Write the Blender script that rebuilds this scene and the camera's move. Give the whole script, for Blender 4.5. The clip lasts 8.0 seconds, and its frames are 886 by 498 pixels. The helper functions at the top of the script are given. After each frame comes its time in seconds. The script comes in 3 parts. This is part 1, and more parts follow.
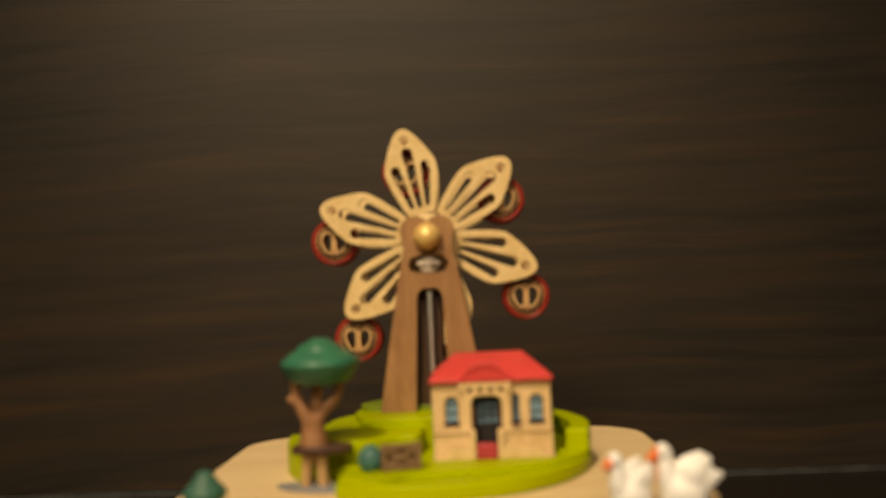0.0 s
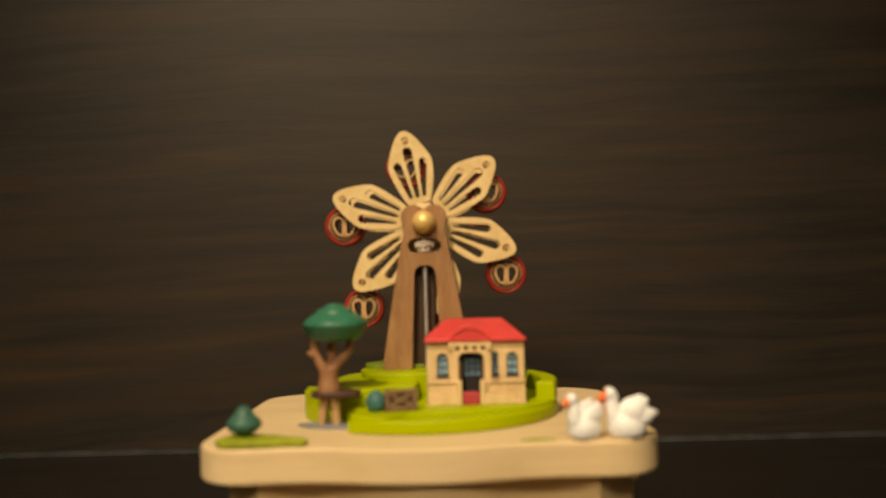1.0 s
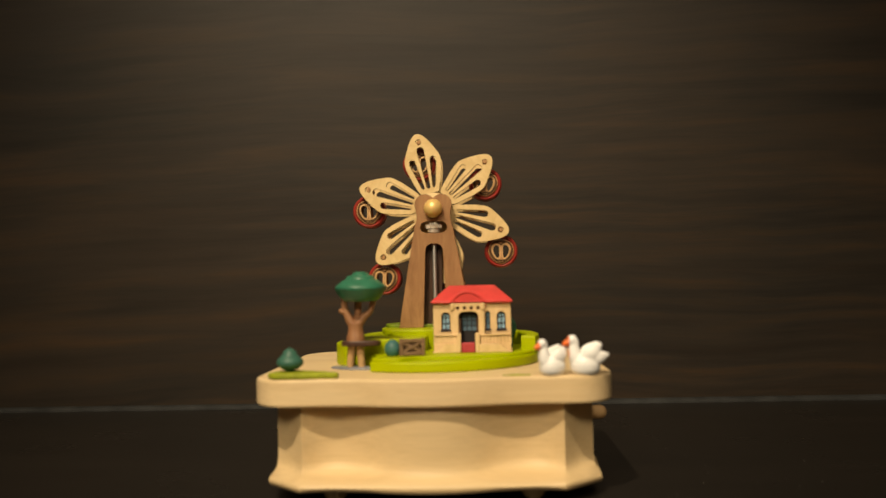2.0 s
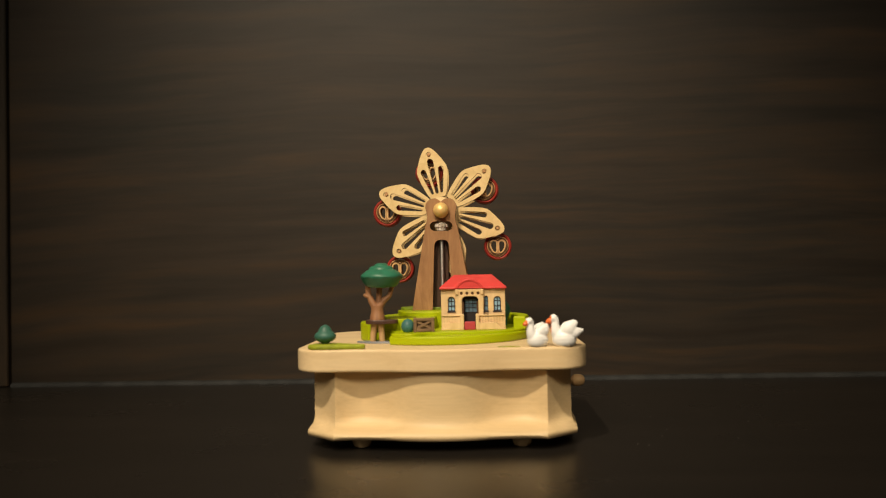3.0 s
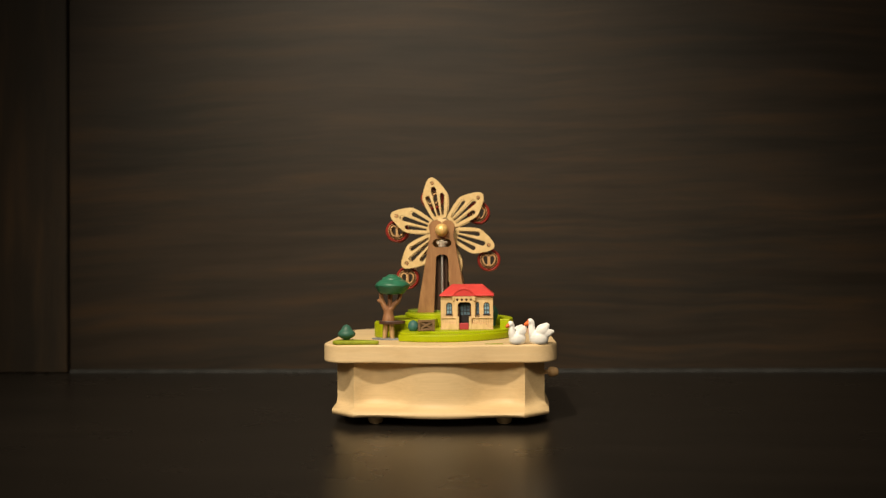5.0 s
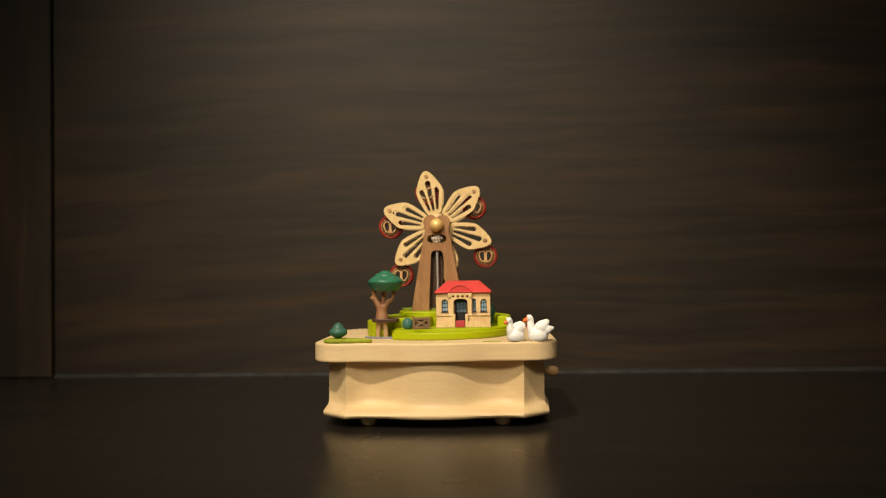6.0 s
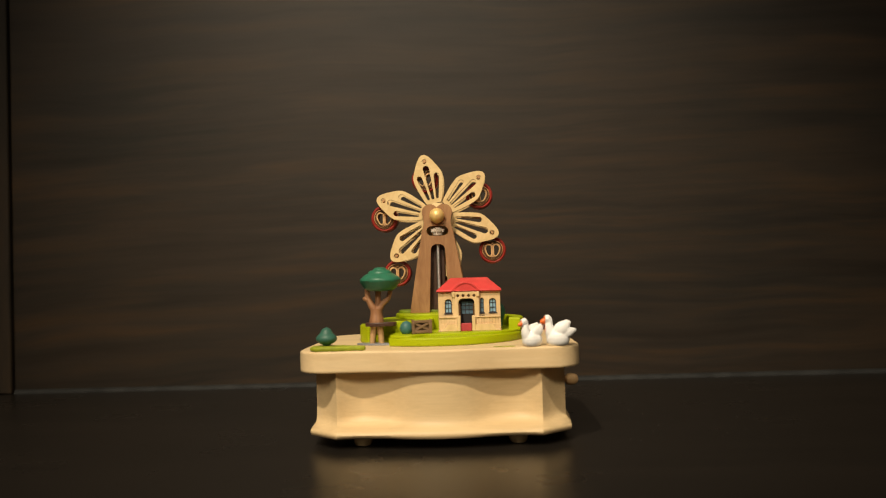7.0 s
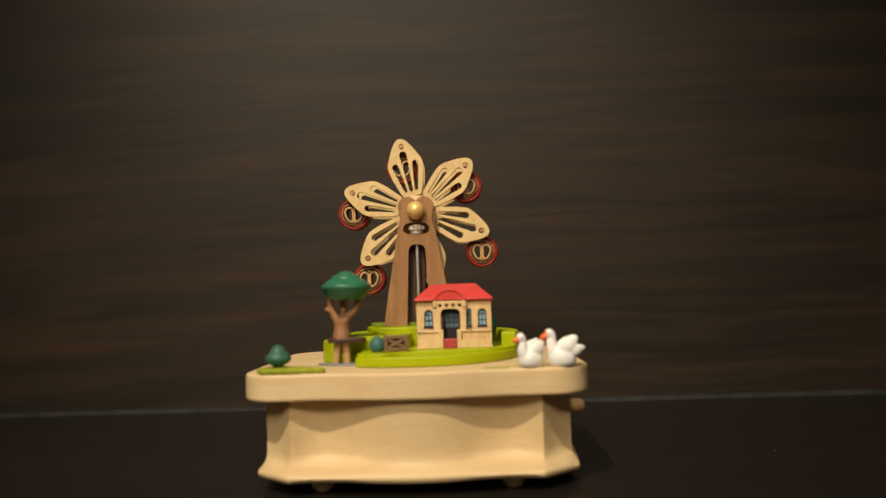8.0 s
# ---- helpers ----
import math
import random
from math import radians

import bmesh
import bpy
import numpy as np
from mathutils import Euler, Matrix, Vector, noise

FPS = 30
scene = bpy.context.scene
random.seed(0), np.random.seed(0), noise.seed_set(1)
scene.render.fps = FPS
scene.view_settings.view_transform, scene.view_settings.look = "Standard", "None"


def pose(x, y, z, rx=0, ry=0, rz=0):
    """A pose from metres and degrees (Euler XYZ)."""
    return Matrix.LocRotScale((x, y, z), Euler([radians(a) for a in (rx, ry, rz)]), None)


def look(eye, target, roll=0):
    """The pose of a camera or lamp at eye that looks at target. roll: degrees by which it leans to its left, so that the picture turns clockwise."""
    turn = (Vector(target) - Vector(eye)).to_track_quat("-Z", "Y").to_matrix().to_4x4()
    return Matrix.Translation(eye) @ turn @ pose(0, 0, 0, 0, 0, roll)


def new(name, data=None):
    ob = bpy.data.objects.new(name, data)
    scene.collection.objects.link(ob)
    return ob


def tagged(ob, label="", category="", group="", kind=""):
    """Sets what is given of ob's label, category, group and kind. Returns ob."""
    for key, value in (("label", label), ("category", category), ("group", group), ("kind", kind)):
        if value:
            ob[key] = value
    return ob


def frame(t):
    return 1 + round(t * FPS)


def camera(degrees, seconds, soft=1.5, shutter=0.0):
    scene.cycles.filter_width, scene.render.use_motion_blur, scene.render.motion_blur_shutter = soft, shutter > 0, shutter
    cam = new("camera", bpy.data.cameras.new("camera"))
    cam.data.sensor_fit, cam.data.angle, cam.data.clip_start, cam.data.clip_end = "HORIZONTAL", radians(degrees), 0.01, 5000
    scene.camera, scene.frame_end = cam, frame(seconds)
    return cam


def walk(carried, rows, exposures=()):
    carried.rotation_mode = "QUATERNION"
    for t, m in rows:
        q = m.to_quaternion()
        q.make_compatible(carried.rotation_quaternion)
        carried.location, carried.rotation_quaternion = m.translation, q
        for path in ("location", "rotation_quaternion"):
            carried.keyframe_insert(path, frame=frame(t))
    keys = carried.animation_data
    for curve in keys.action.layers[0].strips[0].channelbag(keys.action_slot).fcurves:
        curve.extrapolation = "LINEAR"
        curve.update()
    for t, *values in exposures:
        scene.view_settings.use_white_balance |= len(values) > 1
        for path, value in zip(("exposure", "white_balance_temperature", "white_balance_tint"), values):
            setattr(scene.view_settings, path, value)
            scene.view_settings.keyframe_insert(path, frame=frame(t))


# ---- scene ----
cam = camera(54.4, 8.0, soft=1.2)
cam.data.dof.use_dof, cam.data.dof.focus_distance, cam.data.dof.aperture_fstop = True, 0.462, 9.0
# seconds, x, y, z in metres, yaw, pitch, roll in degrees
PATH = [
    (0, 0.00883, -0.25302, 0.09466, 1.278, 2.560, -2.379),
    (0.5, 0.01141, -0.27305, 0.08977, 1.389, 2.606, -2.630),
    (1, 0.00794, -0.30150, 0.08969, 0.525, 2.005, -1.541),
    (1.5, 0.01680, -0.33434, 0.08335, 2.086, 1.811, -1.576),
    (3, 0.02116, -0.44501, 0.08006, 2.793, 1.253, -1.108),
    (3.5, 0.02490, -0.47603, 0.08966, 2.731, 0.880, -0.807),
    (4, 0.02909, -0.51069, 0.09398, 3.165, 0.530, -0.729),
    (4.5, 0.03057, -0.53870, 0.09362, 3.317, 0.583, -0.500),
    (6, 0.02923, -0.52010, 0.08339, 2.947, 1.328, -0.866),
    (6.5, 0.02378, -0.48793, 0.08444, 2.536, 1.409, -1.439),
    (7, 0.02000, -0.45828, 0.07865, 2.318, 1.661, -1.706),
    (7.5, 0.02244, -0.42435, 0.07755, 1.420, 2.181, -1.833),
    (8, 0.02156, -0.38402, 0.07606, 1.658, 2.387, -1.787),
]
walk(cam, [(t, pose(x, y, z, 90 + pitch, 0, yaw) @ pose(0, 0, 0, 0, 0, roll)) for t, x, y, z, yaw, pitch, roll in PATH],
    exposures=[(0.0, -0.32, 8050, 12), (0.7, -0.25, 7800, 11), (1.7, -0.16, 7400, 10), (3.0, -0.08, 6700, 10), (4.2, 0.0, 6650, 10), (6.5, 0.0, 6600, 10), (8.0, -0.18, 6600, 10)])

# ---- light: two warm downlights, a soft fill spot and a ceiling fill, both fills added ----
world = bpy.data.worlds.new("world")
scene.world = world
world.use_nodes = True
world.node_tree.nodes["Background"].inputs["Color"].default_value = (0.9, 0.75, 0.6, 1)
world.node_tree.nodes["Background"].inputs["Strength"].default_value = 0.03


def downlight_lamp(eye, target, watts, radius, degrees):
    lamp = bpy.data.lights.new("downlight_lamp", "SPOT")
    lamp.energy, lamp.shadow_soft_size, lamp.spot_size, lamp.spot_blend = watts, radius, radians(degrees), 1.0
    lamp.color = (1.0, 0.847, 0.633)
    ob = new("downlight_lamp", lamp)
    ob.matrix_world = look(eye, target)
    return ob


LAMPS = [
    ((-0.29, -0.80, 1.20), (-0.03, 0.01, 0.11), 73, 0.02, 34),
    ((0.27, -1.43, 1.05), (-0.01, 0.0, 0.10), 27, 0.12, 25),
    # wide soft spot added as fill for the shaded front, no such lamp known
    ((-0.42, -1.25, 0.86), (-0.015, 0.0, 0.10), 37, 0.18, 28),
]
for spec in LAMPS:
    downlight_lamp(*spec)
# unseen area light under the ceiling, added to lift the darkest shade
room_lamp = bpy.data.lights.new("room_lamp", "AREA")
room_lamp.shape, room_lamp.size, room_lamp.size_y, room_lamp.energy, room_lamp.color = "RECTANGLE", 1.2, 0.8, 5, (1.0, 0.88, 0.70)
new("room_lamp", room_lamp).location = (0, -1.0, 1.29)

# ---- materials ----


def base_material(name, rough=0.5, metal=0.0, spec=0.5):
    m = bpy.data.materials.new(name)
    m.use_nodes = True
    n = m.node_tree.nodes
    b = n["Principled BSDF"]
    b.inputs["Roughness"].default_value = rough
    b.inputs["Metallic"].default_value = metal
    b.inputs["Specular IOR Level"].default_value = spec
    return m, n, m.node_tree.links, b


def coords(n, l, scale):
    t, mp = n.new("ShaderNodeTexCoord"), n.new("ShaderNodeMapping")
    l.new(t.outputs["Object"], mp.inputs["Vector"])
    mp.inputs["Scale"].default_value = scale
    return mp.outputs["Vector"]


def noise_node(n, l, vec, scale, detail=4.0, rough=0.55, distort=0.0):
    t = n.new("ShaderNodeTexNoise")
    t.inputs["Scale"].default_value, t.inputs["Detail"].default_value = scale, detail
    t.inputs["Roughness"].default_value, t.inputs["Distortion"].default_value = rough, distort
    l.new(vec, t.inputs["Vector"])
    return t.outputs["Fac"]


def ramp(n, l, fac, stops):
    r = n.new("ShaderNodeValToRGB")
    el = r.color_ramp.elements
    while len(el) < len(stops):
        el.new(0.5)
    for e, (at, c) in zip(el, stops):
        e.position, e.color = at, (*c, 1)
    l.new(fac, r.inputs["Fac"])
    return r.outputs["Color"]


def mix(n, l, a, b, fac, mode="MULTIPLY"):
    x = n.new("ShaderNodeMix")
    x.data_type, x.blend_type = "RGBA", mode
    if isinstance(fac, float):
        x.inputs["Factor"].default_value = fac
    else:
        l.new(fac, x.inputs["Factor"])
    for sock, v in ((x.inputs[6], a), (x.inputs[7], b)):
        if isinstance(v, tuple):
            sock.default_value = (*v, 1)
        else:
            l.new(v, sock)
    return x.outputs[2]


def bump(n, l, b, height, strength, distance):
    k = n.new("ShaderNodeBump")
    k.inputs["Strength"].default_value, k.inputs["Distance"].default_value = strength, distance
    l.new(height, k.inputs["Height"])
    l.new(k.outputs["Normal"], b.inputs["Normal"])


def wood(name, dark, light, stretch, rough=0.5, spec=0.4, relief=0.0001, blotch=0.25):
    """Wood whose grain runs along the axis with the smallest stretch (cycles a metre)."""
    m, n, l, b = base_material(name, rough, 0, spec)
    v = coords(n, l, stretch)
    grain = noise_node(n, l, v, 1.0, 6, 0.6, 0.6)
    fine = noise_node(n, l, coords(n, l, tuple(s * 4.3 for s in stretch)), 1.0, 3, 0.6)
    col = ramp(n, l, grain, [(0.32, dark), (0.68, light)])
    g = ramp(n, l, fine, [(0.3, (0.86, 0.86, 0.86)), (0.65, (1, 1, 1))])
    col = mix(n, l, col, g, 0.55)
    big = ramp(n, l, noise_node(n, l, coords(n, l, (28, 28, 28)), 1.0, 3), [(0.3, (0.75, 0.72, 0.68)), (0.7, (1, 1, 1))])
    col = mix(n, l, col, big, blotch)
    l.new(col, b.inputs["Base Color"])
    bump(n, l, b, fine, 0.25, relief)
    return m


def paint(name, colour, rough=0.4, spec=0.5, vary=0.25, coat=0.0, cell=160):
    """Hand-laid paint: slightly uneven in colour and gloss."""
    m, n, l, b = base_material(name, rough, 0, spec)
    f = noise_node(n, l, coords(n, l, (cell, cell, cell)), 1.0, 5, 0.6)
    shade = tuple(c * (1 - vary) for c in colour)
    tint = tuple(min(1, c * (1 + 0.5 * vary)) for c in colour)
    l.new(ramp(n, l, f, [(0.3, shade), (0.7, tint)]), b.inputs["Base Color"])
    fine = noise_node(n, l, coords(n, l, (900, 900, 900)), 1.0, 3)
    bump(n, l, b, fine, 0.15, 0.00012)
    b.inputs["Coat Weight"].default_value = coat
    b.inputs["Coat Roughness"].default_value = 0.2
    return m


def wall_wood(name, stretch, rough, spec, lo=(0.016, 0.0125, 0.0095), hi=(0.062, 0.036, 0.019)):
    """Dark stained veneer: long grain figure, brown streaks, uneven sheen."""
    m, n, l, b = base_material(name, rough, 0, spec)
    tex, warp, add = n.new("ShaderNodeTexCoord"), n.new("ShaderNodeTexNoise"), n.new("ShaderNodeVectorMath")
    warp.inputs["Scale"].default_value, warp.inputs["Detail"].default_value = 3.5, 2.0
    l.new(tex.outputs["Object"], warp.inputs["Vector"])
    add.operation = "MULTIPLY_ADD"
    add.inputs[1].default_value = (0.042, 0.042, 0.042)
    l.new(warp.outputs["Color"], add.inputs[0])
    l.new(tex.outputs["Object"], add.inputs[2])

    def along(k, turn=0.0):
        mp = n.new("ShaderNodeMapping")
        mp.inputs["Scale"].default_value = tuple(q * k for q in stretch)
        mp.inputs["Rotation"].default_value = (0, radians(turn), 0)
        l.new(add.outputs["Vector"], mp.inputs["Vector"])
        return mp.outputs["Vector"]

    figure = noise_node(n, l, along(1.0, 1.5), 1.0, 5, 0.5, 0.4)
    grey = tuple(0.62 * a + 0.38 * c for a, c in zip(lo, (0.041, 0.0340, 0.0265)))
    col = ramp(n, l, figure, [(0.30, lo), (0.50, grey), (0.64, tuple(0.5 * a + 0.5 * c for a, c in zip(grey, hi))), (0.80, hi)])
    broad = noise_node(n, l, along(0.28, -2.0), 1.0, 4, 0.6)
    col = mix(n, l, col, ramp(n, l, broad, [(0.34, (0.62, 0.64, 0.66)), (0.66, (1.12, 1.0, 0.9))]), 0.8)
    pores = noise_node(n, l, along(6.0), 1.0, 4, 0.75)
    col = mix(n, l, col, ramp(n, l, pores, [(0.36, (0.5, 0.5, 0.5)), (0.56, (1, 1, 1))]), 0.16)
    streak = noise_node(n, l, along(2.3, 1.0), 1.0, 4, 0.65, 0.5)
    col = mix(n, l, col, ramp(n, l, streak, [(0.34, (0.78, 0.79, 0.80)), (0.50, (1, 1, 1)), (0.66, (1.34, 1.18, 1.0))]),
        ramp(n, l, noise_node(n, l, along(0.22, 8.0), 1.0, 3), [(0.42, (0.2, 0.2, 0.2)), (0.66, (0.9, 0.9, 0.9))]))
    cloud = noise_node(n, l, coords(n, l, (7, 7, 9)), 1.0, 4)
    col = mix(n, l, col, ramp(n, l, cloud, [(0.32, (0.72, 0.75, 0.78)), (0.68, (1.12, 1.0, 0.88))]), 0.7)
    l.new(col, b.inputs["Base Color"])
    bump(n, l, b, pores, 0.2, 0.0002)
    return m


def table_wood(name):
    """Dark lacquered wood: faint long grain, uneven gloss and a little dust."""
    m, n, l, b = base_material(name, 0.23, 0, 0.14)
    grain = noise_node(n, l, coords(n, l, (5, 34, 34)), 1.0, 5, 0.55, 0.6)
    col = ramp(n, l, grain, [(0.3, (0.0104, 0.0090, 0.0076)), (0.7, (0.0142, 0.0118, 0.0097))])
    dust = noise_node(n, l, coords(n, l, (420, 420, 420)), 1.0, 2, 0.5)
    col = mix(n, l, col, (0.035, 0.032, 0.028), ramp(n, l, dust, [(0.79, (0, 0, 0)), (0.86, (0.25, 0.25, 0.25))]), "MIX")
    l.new(col, b.inputs["Base Color"])
    gloss = noise_node(n, l, coords(n, l, (14, 14, 14)), 1.0, 4)
    spread = n.new("ShaderNodeMapRange")
    spread.inputs["To Min"].default_value, spread.inputs["To Max"].default_value = 0.25, 0.31
    l.new(gloss, spread.inputs["Value"])
    l.new(spread.outputs["Result"], b.inputs["Roughness"])
    return m


MAPLE = wood("maple_wood", (0.64, 0.472, 0.255), (0.70, 0.53, 0.30), (9, 150, 260), 0.5, 0.4, blotch=0.10)
MAPLE_TOP = wood("maple_top_wood", (0.70, 0.515, 0.285), (0.78, 0.60, 0.355), (12, 130, 130), 0.5, 0.35, blotch=0.14)
BEECH = wood("beech_wood", (0.68, 0.485, 0.22), (0.82, 0.625, 0.325), (60, 60, 160), 0.5, 0.35, blotch=0.3)
CABIN_WOOD = wood("cabin_face_wood", (0.46, 0.25, 0.11), (0.60, 0.35, 0.165), (120, 120, 120), 0.5, 0.35)
CABIN_RIDGE = wood("cabin_ridge_wood", (0.62, 0.38, 0.17), (0.76, 0.50, 0.25), (120, 120, 120), 0.5, 0.35)
BEECH_EDGE = wood("scorched_edge_wood", (0.17, 0.09, 0.04), (0.32, 0.18, 0.08), (120, 120, 120), 0.6, 0.3)
WALNUT = wood("tower_wood", (0.28, 0.140, 0.060), (0.41, 0.222, 0.100), (300, 300, 60), 0.5, 0.35, blotch=0.5)
TOWER_EDGE = wood("tower_edge_wood", (0.10, 0.05, 0.022), (0.19, 0.10, 0.045), (240, 240, 26), 0.6, 0.3)
CREAM = wood("house_wood", (0.66, 0.455, 0.225), (0.79, 0.575, 0.32), (180, 180, 60), 0.5, 0.35, blotch=0.3)
SCORCH = wood("house_edge_wood", (0.36, 0.21, 0.095), (0.50, 0.31, 0.15), (180, 180, 60), 0.55, 0.3)
BARK = wood("trunk_wood", (0.24, 0.108, 0.05), (0.36, 0.185, 0.09), (260, 260, 50), 0.5, 0.4, 0.0003)
STILT = wood("stilt_wood", (0.42, 0.25, 0.11), (0.56, 0.36, 0.175), (260, 260, 50), 0.5, 0.4)
BENCH = wood("bench_wood", (0.045, 0.02, 0.014), (0.085, 0.038, 0.025), (60, 240, 240), 0.4, 0.5)
FENCE = wood("fence_wood", (0.15, 0.088, 0.048), (0.27, 0.165, 0.09), (70, 300, 300), 0.6, 0.3, 0.0003)
SHAFT = wood("shaft_wood", (0.035, 0.018, 0.011), (0.075, 0.036, 0.02), (300, 300, 60), 0.45, 0.4)
LIME = paint("lime_paint", (0.35, 0.42, 0.003), 0.45, 0.2, 0.07, 0, 60)
LIME_DARK = paint("moss_paint", (0.16, 0.22, 0.010), 0.5, 0.4, 0.3)
GRASS = paint("grass_paint", (0.29, 0.33, 0.02), 0.6, 0.3, 0.35, 0, 240)
ROOF = paint("roof_paint", (0.62, 0.058, 0.055), 0.45, 0.3, 0.15)
MAT = paint("mat_paint", (0.42, 0.045, 0.055), 0.5, 0.4, 0.15)
CROWN = paint("crown_paint", (0.026, 0.15, 0.088), 0.42, 0.4, 0.25)
BUSH = paint("bush_paint", (0.04, 0.135, 0.098), 0.5, 0.4, 0.3)
TEAL = paint("teal_paint", (0.045, 0.15, 0.14), 0.5, 0.4, 0.3)
CABIN_RED = paint("cabin_red_paint", (0.31, 0.028, 0.019), 0.35, 0.5, 0.3, 0.2)
CRUMB = paint("dust_crumb", (0.06, 0.055, 0.048), 0.9, 0.1, 0.3)
PUDDLE = paint("puddle_paint", (0.22, 0.23, 0.27), 0.35, 0.5, 0.25)
GLASS_BLUE = paint("window_paint", (0.27, 0.46, 0.60), 0.25, 0.6, 0.35, 0.4, 500)
DOOR_SHADED_GLASS = paint("door_and_shaded_glass", (0.11, 0.19, 0.26), 0.25, 0.6, 0.35, 0.3, 500)
FRAME_DARK = paint("frame_paint", (0.030, 0.028, 0.035), 0.5, 0.4, 0.2)
BURN = paint("burnt_mark", (0.10, 0.05, 0.022), 0.7, 0.2, 0.3)
DARK = paint("door_and_shade_paint", (0.02, 0.017, 0.017), 0.6, 0.3, 0.2)
WALLWOOD = wall_wood("dark_wall_wood", (7, 20, 108), 0.48, 0.3, (0.0196, 0.0155, 0.0115), (0.047, 0.0305, 0.0163))
STILEWOOD = wall_wood("dark_stile_wood", (70, 20, 9), 0.48, 0.3, (0.030, 0.0255, 0.0200), (0.056, 0.041, 0.027))
TABLEWOOD = table_wood("dark_table_wood")
BEAD = paint("grey_bead", (0.022, 0.023, 0.023), 0.7, 0.2, 0.5, 0, 60)
PLASTER = paint("room_plaster", (0.34, 0.29, 0.24), 0.9, 0.2, 0.1, 0, 3)


def metal(name, colour, rough):
    m, n, l, b = base_material(name, rough, 1.0)
    f = noise_node(n, l, coords(n, l, (500, 500, 500)), 1.0, 4)
    l.new(ramp(n, l, f, [(0.3, tuple(c * 0.85 for c in colour)), (0.7, colour)]), b.inputs["Base Color"])
    return m


BRASS = paint("gold_paint", (0.80, 0.54, 0.20), 0.38, 0.5, 0.10)
BRASS.node_tree.nodes["Principled BSDF"].inputs["Metallic"].default_value = 0.25
GEAR = paint("gear_plastic", (0.72, 0.63, 0.53), 0.4, 0.5, 0.2)
STEEL = metal("steel", (0.80, 0.79, 0.76), 0.45)



def swan_paint(name):
    """White glaze with an orange painted beak."""
    m = paint(name, (0.88, 0.88, 0.87), 0.38, 0.5, 0.05)
    n, l = m.node_tree.nodes, m.node_tree.links
    b = n["Principled BSDF"]
    white = b.inputs["Base Color"].links[0].from_socket
    tex, axes, edge = n.new("ShaderNodeTexCoord"), n.new("ShaderNodeSeparateXYZ"), n.new("ShaderNodeMapRange")
    l.new(tex.outputs["Object"], axes.inputs["Vector"])
    edge.inputs["From Min"].default_value, edge.inputs["From Max"].default_value = -0.0054, -0.0058
    l.new(axes.outputs["X"], edge.inputs["Value"])
    l.new(mix(n, l, white, (0.80, 0.16, 0.03), edge.outputs["Result"], "MIX"), b.inputs["Base Color"])
    return m


SWAN = swan_paint("swan_glaze")

# ---- mesh helpers: all shapes are given in millimetres ----


def thing(name, x, y, z, label, category, group="", kind=""):
    ob = new(name)
    ob.location = (x / 1000, y / 1000, z / 1000)
    ob.empty_display_size = 0.005
    return tagged(ob, label, category, group, kind)


def mesh_of(name, bm, *materials):
    bmesh.ops.scale(bm, vec=(0.001,) * 3, verts=bm.verts)
    bmesh.ops.recalc_face_normals(bm, faces=bm.faces)
    for f in bm.faces:
        f.smooth = True
    for e in bm.edges:
        e.smooth = len(e.link_faces) == 2 and e.calc_face_angle(0) < radians(38)
    me = bpy.data.meshes.new(name)
    bm.to_mesh(me)
    bm.free()
    for m in materials:
        me.materials.append(m)
    return me


def bevelled(ob, mm, segments=2):
    if mm:
        k = ob.modifiers.new("edge", "BEVEL")
        k.width, k.segments, k.limit_method, k.angle_limit = mm / 1000, segments, "ANGLE", radians(38)
    return ob


def part(name, bm, material, parent, label="", bevel=0.0, at=(0, 0, 0), turn=(0, 0, 0)):
    mats = material if isinstance(material, (list, tuple)) else (material,)
    ob = new(name, mesh_of(name, bm, *mats))
    ob.parent = parent
    ob.matrix_basis = pose(at[0] / 1000, at[1] / 1000, at[2] / 1000, *turn)
    bevelled(ob, bevel)
    return tagged(ob, label)


def again(ob, parent, at=(0, 0, 0), turn=(0, 0, 0)):
    """One more part on the same mesh."""
    o = ob.copy()
    scene.collection.objects.link(o)
    o.parent = parent
    o.matrix_basis = pose(at[0] / 1000, at[1] / 1000, at[2] / 1000, *turn)
    return o


def block(x0, x1, y0, y1, z0, z1, bm=None):
    bm = bm or bmesh.new()
    vs = bmesh.ops.create_cube(bm, size=1)["verts"]
    bmesh.ops.scale(bm, vec=(x1 - x0, y1 - y0, z1 - z0), verts=vs)
    bmesh.ops.translate(bm, vec=((x0 + x1) / 2, (y0 + y1) / 2, (z0 + z1) / 2), verts=vs)
    return bm


def loft(rings, bm=None, caps=True):
    """Closed rings of equal length joined one to the next."""
    bm = bm or bmesh.new()
    rows = [[bm.verts.new(p) for p in ring] for ring in rings]
    n = len(rows[0])
    for a, b in zip(rows, rows[1:]):
        for i in range(n):
            bm.faces.new((a[i], a[(i + 1) % n], b[(i + 1) % n], b[i]))
    if caps:
        bm.faces.new(rows[0][::-1])
        bm.faces.new(rows[-1])
    return bm


def lathe(profile, n=36, centre=(0, 0, 0), axis="z", bm=None, wobble=0.0):
    """A turned shape from (radius, height) pairs."""
    rings = []
    for r, h in profile:
        ring = []
        for i in range(n):
            a = 2 * math.pi * i / n
            q = max(r, 0.02) * (1 + wobble * math.sin(3 * a + h) + 0.6 * wobble * math.sin(5 * a + 2 * h))
            p = (q * math.cos(a), q * math.sin(a), h)
            if axis == "y":
                p = (p[0], -p[2], p[1])
            elif axis == "x":
                p = (p[2], p[0], p[1])
            ring.append((p[0] + centre[0], p[1] + centre[1], p[2] + centre[2]))
        rings.append(ring)
    return loft(rings, bm)


